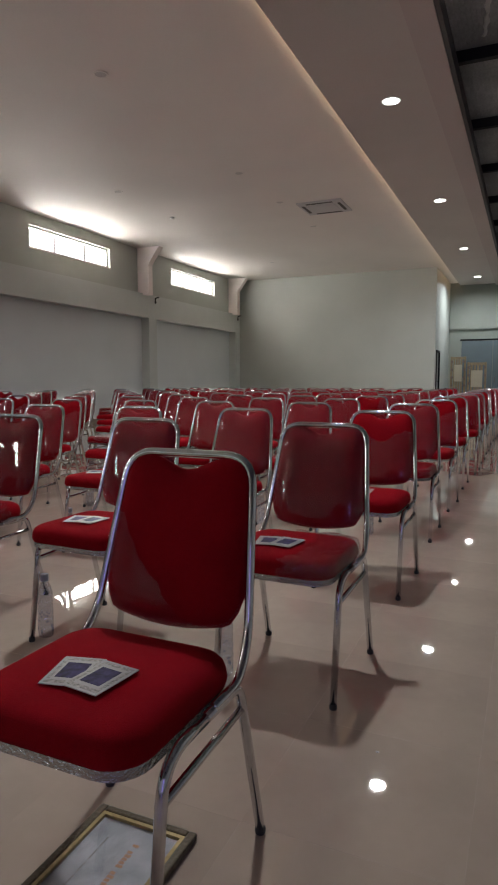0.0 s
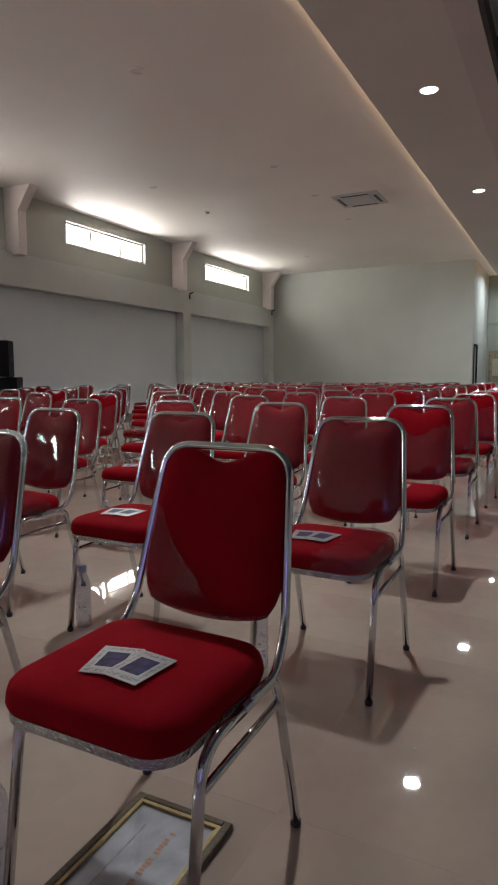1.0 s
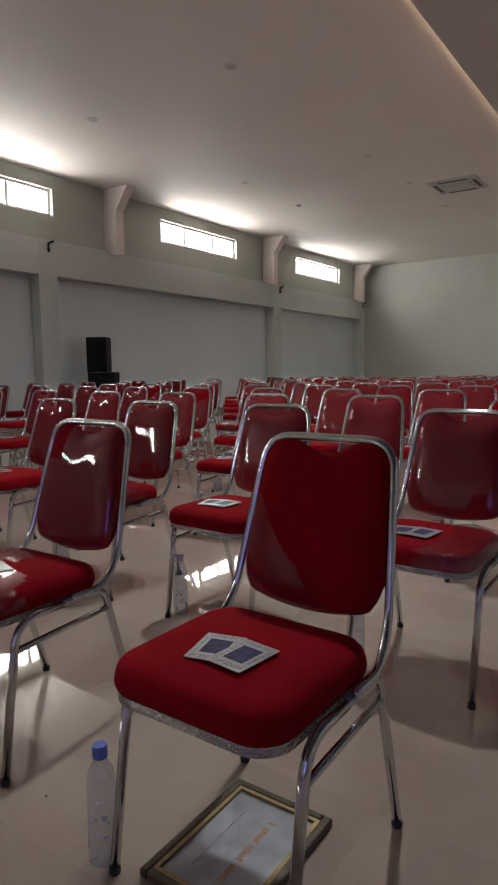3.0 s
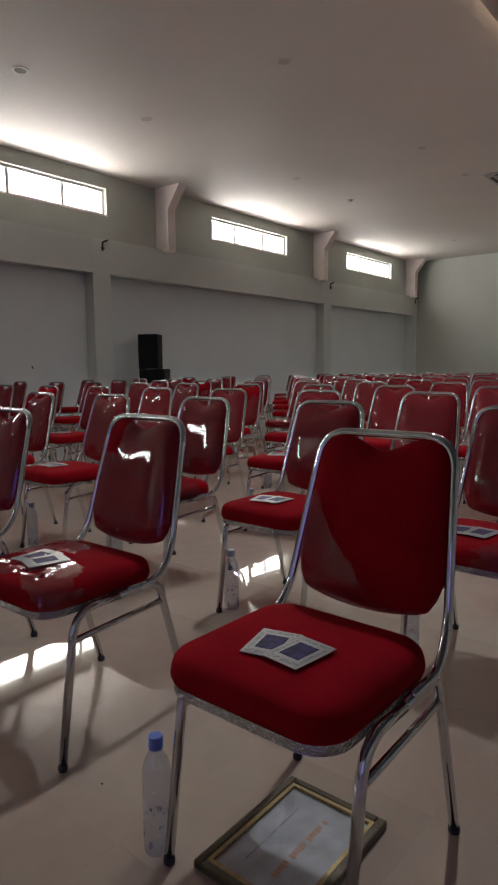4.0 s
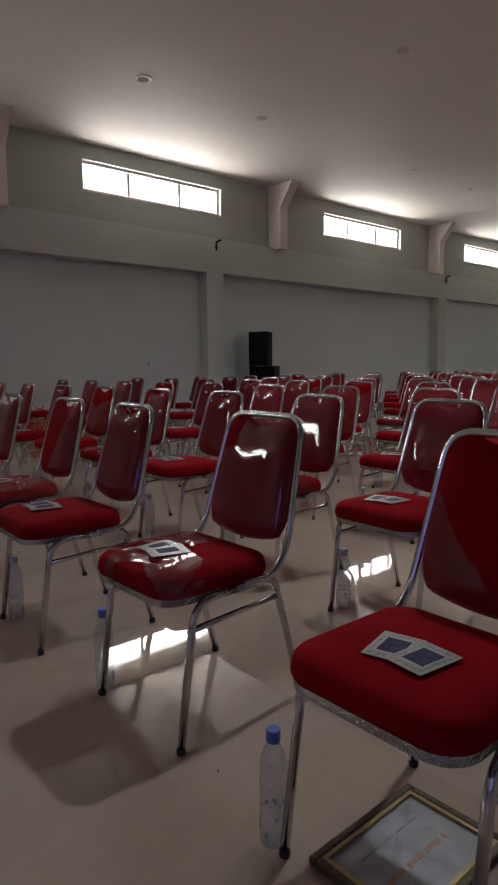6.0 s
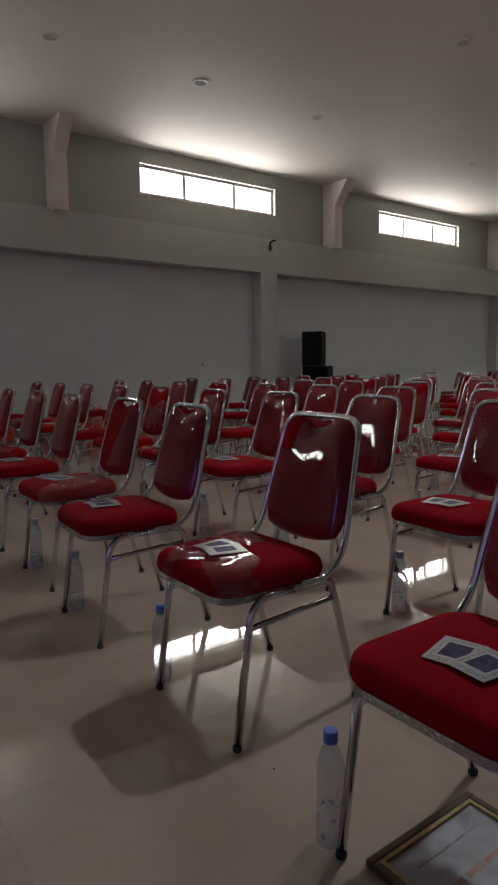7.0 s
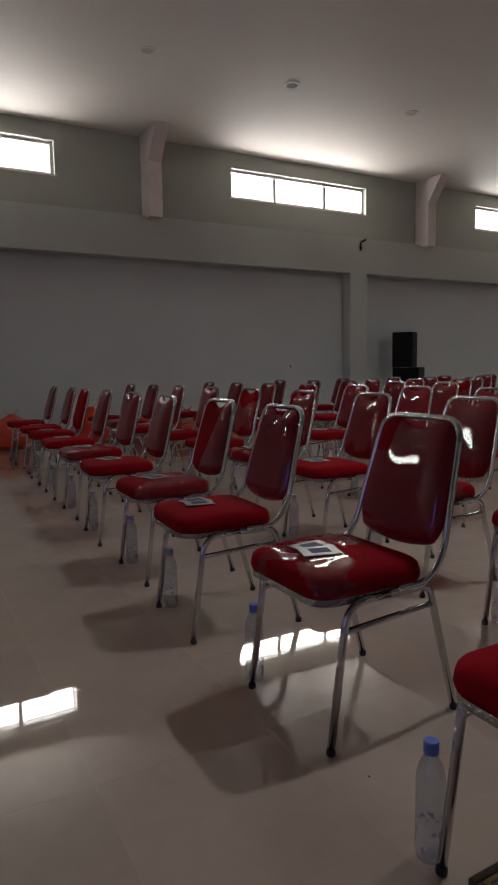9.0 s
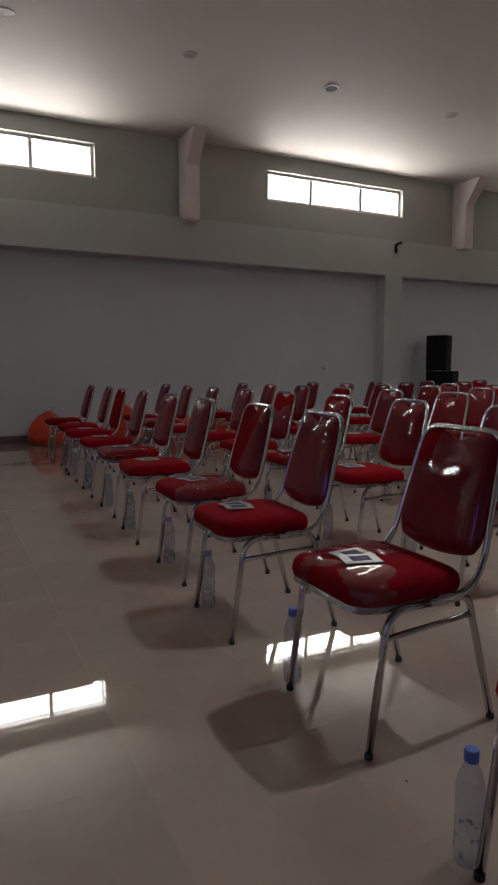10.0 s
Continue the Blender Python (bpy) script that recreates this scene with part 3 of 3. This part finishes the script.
whole = lambda u, v: True
FULL = banquet_chair("chrome banquet chair, red cushions, back wrapped in clear film", whole, None, 1)
SEATED = banquet_chair("chrome banquet chair, red cushions, back and seat in clear film", whole, lambda x, y: y < 0.24 or x < 0.05, 2, tight=True)
FRONT_BARE = banquet_chair("chrome banquet chair, bare red seat, film torn off most of back", lambda u, v: v < 0.64 - 0.45 * (u + 0.95) or v < 0.04, None, 3, True)
HALF_SEAT = banquet_chair("chrome banquet chair, film on its back and over half its seat", whole, lambda x, y: x > 0.05 + 0.25 * y - 0.9 * max(0.0, y - 0.19), 4)
TORN = banquet_chair("chrome banquet chair, film on seat, torn at a back corner", lambda u, v: not (u < -0.42 and v > 0.72), lambda x, y: ((x - 0.05) / 0.10) ** 2 + ((y + 0.045) / 0.05) ** 2 > 1 and not (y > 0.10 + 0.9 * (0.16 - x)) and not (x < -0.13 and y < 0.03), 5, tight=True)
SPLIT = banquet_chair("chrome banquet chair, film on half its back, crumpled on seat side", lambda u, v: u > 0.25 - 0.9 * (0.5 - v), lambda x, y: x + 0.8 * y > 0.17, 6)
TOP_BARE = banquet_chair("chrome banquet chair, bare red back top and lower film", lambda u, v: v < 0.66 + 0.12 * abs(u), None, 7)
PLAIN = banquet_chair("chrome banquet chair with bare red cushions", None, None, 8)
KINDS = {"F": FULL, "S": SEATED, "B": FRONT_BARE, "H": HALF_SEAT, "T": TORN, "P": SPLIT, "U": TOP_BARE, "N": PLAIN}
used = set()


def put_chair(kind, right_foot, front_y, turn=0.0):
    m = pose(right_foot - HALF, front_y, 0, 0, 0, turn)
    ob = KINDS[kind]
    if kind not in used:
        used.add(kind)
        ob.matrix_basis = m
        return ob
    return copy_thing(ob, m)


COLUMNS = [0.0, -0.83, -1.60, -2.39, -3.17, -3.97, -4.77, -5.59, -6.40, -7.23]
FIRST = [-0.006, -0.862, -1.686, -2.391, -3.211, -3.970, -4.769, -5.585, -6.292, -7.123]
FIRST_Y = [0.846, 0.890, 0.872, 0.934, 0.948, 0.991, 1.013, 1.043, 1.084, 1.074]
FIRST_TURN = [-0.9, 0.5, -3.0, -1.0, -3.5, -1.0, -2.5, -1.0, -3.0, -1.5]
ROWS_Y = [0.88, 1.905, 3.00, 4.13] + [4.13 + 1.09 * k for k in range(1, 10)]
PATTERN = {0: "BTFPFSFNFF", 1: "HFSFTUFFSF", 2: "UFFSFFNFFF", 3: "SFFFUSFFFF"}
dice = random.Random(4)
SEATS = []                                     # (right foot, front, row, column)
for r, y in enumerate(ROWS_Y):
    for k in range(10):
        x = FIRST[k] if r == 0 else COLUMNS[k] + (0 if r < 3 else dice.uniform(-0.025, 0.025))
        yy = FIRST_Y[k] if r == 0 else y + 0.022 * abs(x) + (0 if r < 3 else dice.uniform(-0.03, 0.03))
        kind = PATTERN[r][k] if r in PATTERN else dice.choice("FFFFFFSSSHPFU")
        put_chair(kind, x, yy, FIRST_TURN[k] if r == 0 else -1.7 + (0 if r < 3 and k < 3 else dice.uniform(-1.8, 1.8)))
        SEATS.append((x, yy, r, k))


# ---- water bottles, packets, framed certificate ----
def water_bottle(cap_paint, label, note):
    b = thing("water_bottle", label, "bottle", "bottles beside the chairs")
    prof = [(0.020, 0.0), (0.029, 0.004), (0.031, 0.014), (0.031, 0.05), (0.0268, 0.056), (0.031, 0.062), (0.031, 0.08), (0.0268, 0.086), (0.031, 0.092), (0.0305, 0.100), (0.0305, 0.112), (0.031, 0.118), (0.0270, 0.124), (0.031, 0.130), (0.0270, 0.137), (0.031, 0.144), (0.031, 0.150), (0.0262, 0.157), (0.031, 0.164), (0.030, 0.185), (0.025, 0.205), (0.016, 0.222), (0.0125, 0.228), (0.0125, 0.236)]
    body = part("body", lathe(bmesh.new(), prof, 20), PET, b, smooth=True)
    cap = part("cap", lathe(bmesh.new(), [(0.0155, 0.232), (0.016, 0.235), (0.016, 0.256), (0.0145, 0.259)], 20), cap_paint, b, note)
    bm = bmesh.new()
    for k in range(9):                        # larger marks of the label, set low on the body
        a0, a1 = radians(-170 + 40 * k), radians(-170 + 40 * k + 14 + 5 * (k % 3))
        z0, z1 = (0.022, 0.040) if k % 2 else (0.066, 0.077)
        bm.faces.new([bm.verts.new((0.0316 * math.cos(a), 0.0316 * math.sin(a), z)) for a, z in ((a0, z0), (a1, z0 + 0.003), (a1, z1), (a0, z1 - 0.002))])
    for k in range(10):
        a0, a1 = radians(-80 + 17 * k), radians(-80 + 17 * k + (13 if k % 3 else 8))
        z0, z1 = (0.100, 0.105) if k % 2 else (0.107, 0.113)
        v = [bm.verts.new((0.0316 * math.cos(a), 0.0316 * math.sin(a), z)) for a, z in ((a0, z0), (a1, z0), (a1, z1), (a0, z1))]
        bm.faces.new(v)
    tagged(part("print", bm, BLUE, body, "blue label print"), kind="stuff")
    return b


def packet():
    """Two printed paper packets in clear sleeves, one over the other."""
    p = thing("souvenir_packet", "two white printed paper packets overlapping on a red seat", "packet", "packets on the seats")
    for k, (x, y, a) in enumerate(((-0.002, 0.0, 14), (0.066, -0.006, -7))):
        z = 0.0035 * k
        s = part("sheet", boxes((-0.043, 0.043, -0.058, 0.058, z + 0.001, z + 0.0028), bevel=0.0006), PAPER, p)
        s.matrix_basis = pose(x, y, 0, 0, 0, a)
        part("border", boxes((-0.037, 0.037, -0.051, 0.051, z + 0.0029, z + 0.0032)), SILVER, s)
        part("mount", boxes((-0.030, 0.030, -0.041, 0.041, z + 0.0033, z + 0.0035)), PAPER, s)
        part("picture", boxes((-0.024, 0.024, -0.031, 0.031, z + 0.0036, z + 0.0039)), INDIGO, s)
    return p


bottles = [water_bottle(CAP, "clear plastic water bottle with blue cap on the floor", "blue ribbed screw cap"),
           water_bottle(PALE, "clear plastic water bottle with pale cap under the chair", "pale blue screw cap")]
pack = packet()
first_bottle, first_pack = [True, True], True
for x, y, r, k in SEATS:
    if r > 5 or (r > 2 and dice.random() < 0.25):
        continue
    m = pose(x - 2 * HALF + dice.uniform(-0.01, 0.025), y + dice.uniform(0.05, 0.075), 0, 0, 0, dice.uniform(-60, 60))
    if r == 0:
        dx, dy = ((-0.045, 0.015), (-0.045, 0.034), (0.02, 0.06))[min(k, 2)]
        m = pose(x - 2 * HALF + dx, y + dy, 0, 0, 0, -30 + 11 * k)
    i = 0 if r == 0 and k < 2 else 1
    if first_bottle[i]:
        bottles[i].matrix_basis, first_bottle[i] = m, False
    else:
        copy_thing(bottles[i], m)
    m = pose(x - HALF - 0.06, y + 0.13, 0.4835, 0, 0, dice.uniform(-14, 14))
    if r == 0 and k == 0:
        m = pose(-0.243, 0.966, 0.4835)
    if r < 4:
        if first_pack:
            pack.matrix_basis, first_pack = m, False
        else:
            copy_thing(pack, m)

f = thing("framed_certificate", "framed certificate with orange lettering lying under the chair", "picture frame", m=pose(-0.25, 1.045, 0))
for a, b in (((-0.13, -0.11, -0.175, 0.175), 0), ((0.11, 0.13, -0.175, 0.175), 0), ((-0.11, 0.11, -0.175, -0.155), 0), ((-0.11, 0.11, 0.155, 0.175), 0)):
    part("moulding", boxes((a[0], a[1], a[2], a[3], 0.0, 0.018), bevel=0.004), BRONZE, f, "bronze moulding")
for a in ((-0.11, -0.101, -0.155, 0.155), (0.101, 0.11, -0.155, 0.155), (-0.101, 0.101, -0.155, -0.146), (-0.101, 0.101, 0.146, 0.155)):
    part("inlay", boxes((*a, 0.002, 0.016)), GOLD, f, "gold inner edge")
part("sheet", boxes((-0.101, 0.101, -0.146, 0.146, 0.003, 0.008)), CERT, f, "white certificate paper, greyed by painted shade")
bm = bmesh.new()
for k in range(19):
    if k % 6 != 5:
        y = -0.10 + k * 0.0105
        box(bm, 0.012, 0.024 + 0.003 * (k % 3 == 0), y, y + 0.0078, 0.0085, 0.0090)
part("lettering", bm, INK, f, "orange printed bars")
bm = bmesh.new()
for k in range(5):
    box(bm, -0.055, -0.052, -0.10 + k * 0.04, -0.068 + k * 0.04, 0.0085, 0.0092)
part("fine_print", bm, SILVER, f, "grey printed bars")
part("glass", boxes((-0.101, 0.101, -0.146, 0.146, 0.0125, 0.0135)), GLASS, f, "clear glass")


# ---- loudspeakers ----
def loudspeaker(label, w, d, z0, z1, m):
    s = thing("loudspeaker", label, "loudspeaker", "speaker stack by the wall", m)
    part("cabinet", boxes((-d, 0, -w / 2, w / 2, z0, z1), bevel=0.012), BLACK, s)
    part("grille", boxes((0, 0.012, -w / 2 + 0.03, w / 2 - 0.03, z0 + 0.03, z1 - 0.03), bevel=0.004), MESH, s)
    for y in (-w / 2 - 0.006, w / 2):
        part("handle", boxes((-0.25, -0.13, y, y + 0.006, (z0 + z1) / 2 - 0.03, (z0 + z1) / 2 + 0.03)), RUBBER, s)
    for y in (-w / 2 + 0.05, w / 2 - 0.05):
        for x in (-0.06, -d + 0.06):
            part("foot", boxes((x - 0.02, x + 0.02, y - 0.02, y + 0.02, z0 - 0.005, z0)), RUBBER, s)


loudspeaker("large black floor loudspeaker under another one", 0.50, 0.44, 0.005, 1.02, pose(-8.60, 8.28, 0, 0, 0, -58))
loudspeaker("black loudspeaker stacked on a larger one", 0.38, 0.36, 1.025, 1.675, pose(-8.63, 8.22, 0, 0, 0, -58))


# ---- plastic bags by the wall ----
def plastic_bag(x, y, w, h, seed):
    """A full knotted plastic bag, slumped on the floor."""
    b = thing("plastic_bag", "full orange plastic bag tied shut by the wall", "bag", "bags along the wall")
    bm = bmesh.new()
    prof = [(0.55, 0.0), (0.92, 0.05), (1.0, 0.22), (0.96, 0.45), (0.80, 0.66), (0.50, 0.82), (0.22, 0.90), (0.14, 0.94)]
    n, loops = 28, []
    for r, z in prof:
        row = []
        for k in range(n):
            a = 2 * math.pi * k / n
            q = 1 + 0.16 * noise.noise(Vector((2.2 * math.cos(a), 2.2 * math.sin(a), z * 3 + seed))) + 0.07 * noise.noise(Vector((6 * math.cos(a), 6 * math.sin(a), z * 9 + seed)))
            row.append(bm.verts.new((r * w * q * math.cos(a) * 0.8, r * w * q * math.sin(a), z * h * (1 if z < 0.1 else 0.9 + 0.1 * q))))
        loops.append(row)
    for a, c in zip(loops, loops[1:]):
        for k in range(n):
            bm.faces.new((a[k], a[(k + 1) % n], c[(k + 1) % n], c[k]))
    bm.faces.new(loops[0]), bm.faces.new(loops[-1])
    part("sack", bm, ORANGE, b, smooth=True)
    for s in (1, -1):
        bm = bmesh.new()
        p = [Vector((0, s * 0.02, h * 0.90)), Vector((0.01, s * 0.06, h * 0.98)), Vector((0.0, s * 0.10, h * 1.08))]
        v = [[bm.verts.new(q + Vector((d, 0, 0))) for d in (-0.045 + 0.012 * i, 0.0, 0.045 - 0.012 * i)] for i, q in enumerate(p)]
        for i in range(2):
            for j in range(2):
                bm.faces.new((v[i][j], v[i][j + 1], v[i + 1][j + 1], v[i + 1][j]))
        bmesh.ops.solidify(bm, geom=bm.faces[:], thickness=0.006)
        part("ear", bm, ORANGE, b)
    b.location = (x, y, 0)


for i, (x, y, w, h) in enumerate(((-8.86, 1.30, 0.27, 0.50), (-8.85, 2.42, 0.25, 0.56), (-8.85, 3.30, 0.22, 0.42), (-8.88, 3.95, 0.28, 0.45), (-8.9, 4.75, 0.24, 0.40))):
    plastic_bag(x, y, w, h, 3.7 * i)


# ---- crumbs and scraps dropped on the floor ----
for x, y, w, mat, label in ((-0.74, 0.92, 0.0035, BLACK, "tiny dark crumb on the polished floor"), (0.18, 1.72, 0.005, PAPER, "tiny torn paper scrap on the floor")):
    bm = bmesh.new()
    bmesh.ops.create_icosphere(bm, subdivisions=1, radius=w)
    for v in bm.verts:
        v.co = Vector((v.co.x * 1.3, v.co.y * (0.8 + 5 * v.co.x), (v.co.z + w) * 0.4))
    ob = tagged(mesh_object("floor_scrap", bm, mat), label, "scrap")
    ob.location = (x, y, 0.0005)


# ---- wooden display boards ----
def display_board(x0, x1, y, h, label):
    b = thing("display_board", label, "display board", "boards by the end wall")
    for x in (x0, x1 - 0.07):
        part("upright", boxes((x, x + 0.07, y - 0.03, y + 0.03, 0, h), bevel=0.004), WOOD, b)
    for z in (0.35, h - 0.10):
        part("rail", boxes((x0 + 0.07, x1 - 0.07, y - 0.02, y + 0.02, z, z + 0.09), bevel=0.004), WOOD, b)
    n = 4
    for k in range(n):
        x = x0 + 0.10 + (x1 - x0 - 0.20) * k / n
        part("slat", boxes((x, x + (x1 - x0 - 0.2) / n * 0.7, y - 0.012, y + 0.012, 0.44, h - 0.10)), WOOD, b)
    part("notice", boxes((x0 + 0.13, x1 - 0.13, y - 0.022, y - 0.014, h - 0.85, h - 0.28)), NOTICE, b, "pale paper notice")
    for k in range(4):                        # dark carved marks along the sides
        for x in (x0 + 0.02, x1 - 0.09):
            z = h - 0.18 - 0.27 * k
            bm = bmesh.new()
            v = [[bm.verts.new((x + 0.035 + dx, y + dy, z + dz)) for dx, dz in ((-0.05, 0), (0, -0.06), (0.05, 0), (0, 0.06))] for dy in (-0.044, -0.032)]
            bm.faces.new(v[0]), bm.faces.new(v[1][::-1])
            for j in range(4):
                bm.faces.new((v[0][j], v[0][(j + 1) % 4], v[1][(j + 1) % 4], v[1][j]))
            part("ornament", bm, SKIRT, b, "dark brown carved mark")


display_board(-1.96, -1.45, 23.0, 1.85, "tall slatted raw wooden board with a pale notice")
display_board(-1.43, -0.80, 23.3, 1.66, "wide slatted raw wooden board with a pale notice")


# ---- floor tiles, one by one near the chairs and joined farther off ----
PITCH, X0, Y0 = 0.5, -1.055, 0.315


def tile_mesh(bm, x, y):
    h, g, z = PITCH / 2 - 0.0002, 0.00015, -0.0003
    top = [bm.verts.new((x + sx * (h - g), y + sy * (h - g), 0)) for sx, sy in ((-1, -1), (1, -1), (1, 1), (-1, 1))]
    low = [bm.verts.new((x + sx * h, y + sy * h, z)) for sx, sy in ((-1, -1), (1, -1), (1, 1), (-1, 1))]
    bm.faces.new(top)
    for k in range(4):
        bm.faces.new((low[k], low[(k + 1) % 4], top[(k + 1) % 4], top[k]))


floor = bpy.data.objects["floor"]
bm = bmesh.new()
tile_mesh(bm, 0, 0)
first = part("tile", bm, TILE, floor)
rest = bmesh.new()
count = 0
for i in range(-17, 19):
    for j in range(-27, 49):
        x, y = X0 + (i + 0.5) * PITCH, Y0 + (j + 0.5) * PITCH
        if not (-9.2 < x + 0.25 and x - 0.25 < 8.0 and y + 0.25 > BACK and y - 0.25 < END):
            continue
        if -4.6 < x < 1.4 and -0.2 < y < 5.6:
            ob = first
            if count:
                ob = new("tile", first.data)
                ob.parent = floor
            ob.location = (x, y, -0.0004)
            ob.rotation_euler = (dice.uniform(-0.0011, 0.0011), dice.uniform(-0.0011, 0.0011), 0)
            count += 1
        else:
            tile_mesh(rest, x, y)
tagged(part("far_tiles", rest, TILE, floor, "polished cream floor tiles"), kind="stuff")
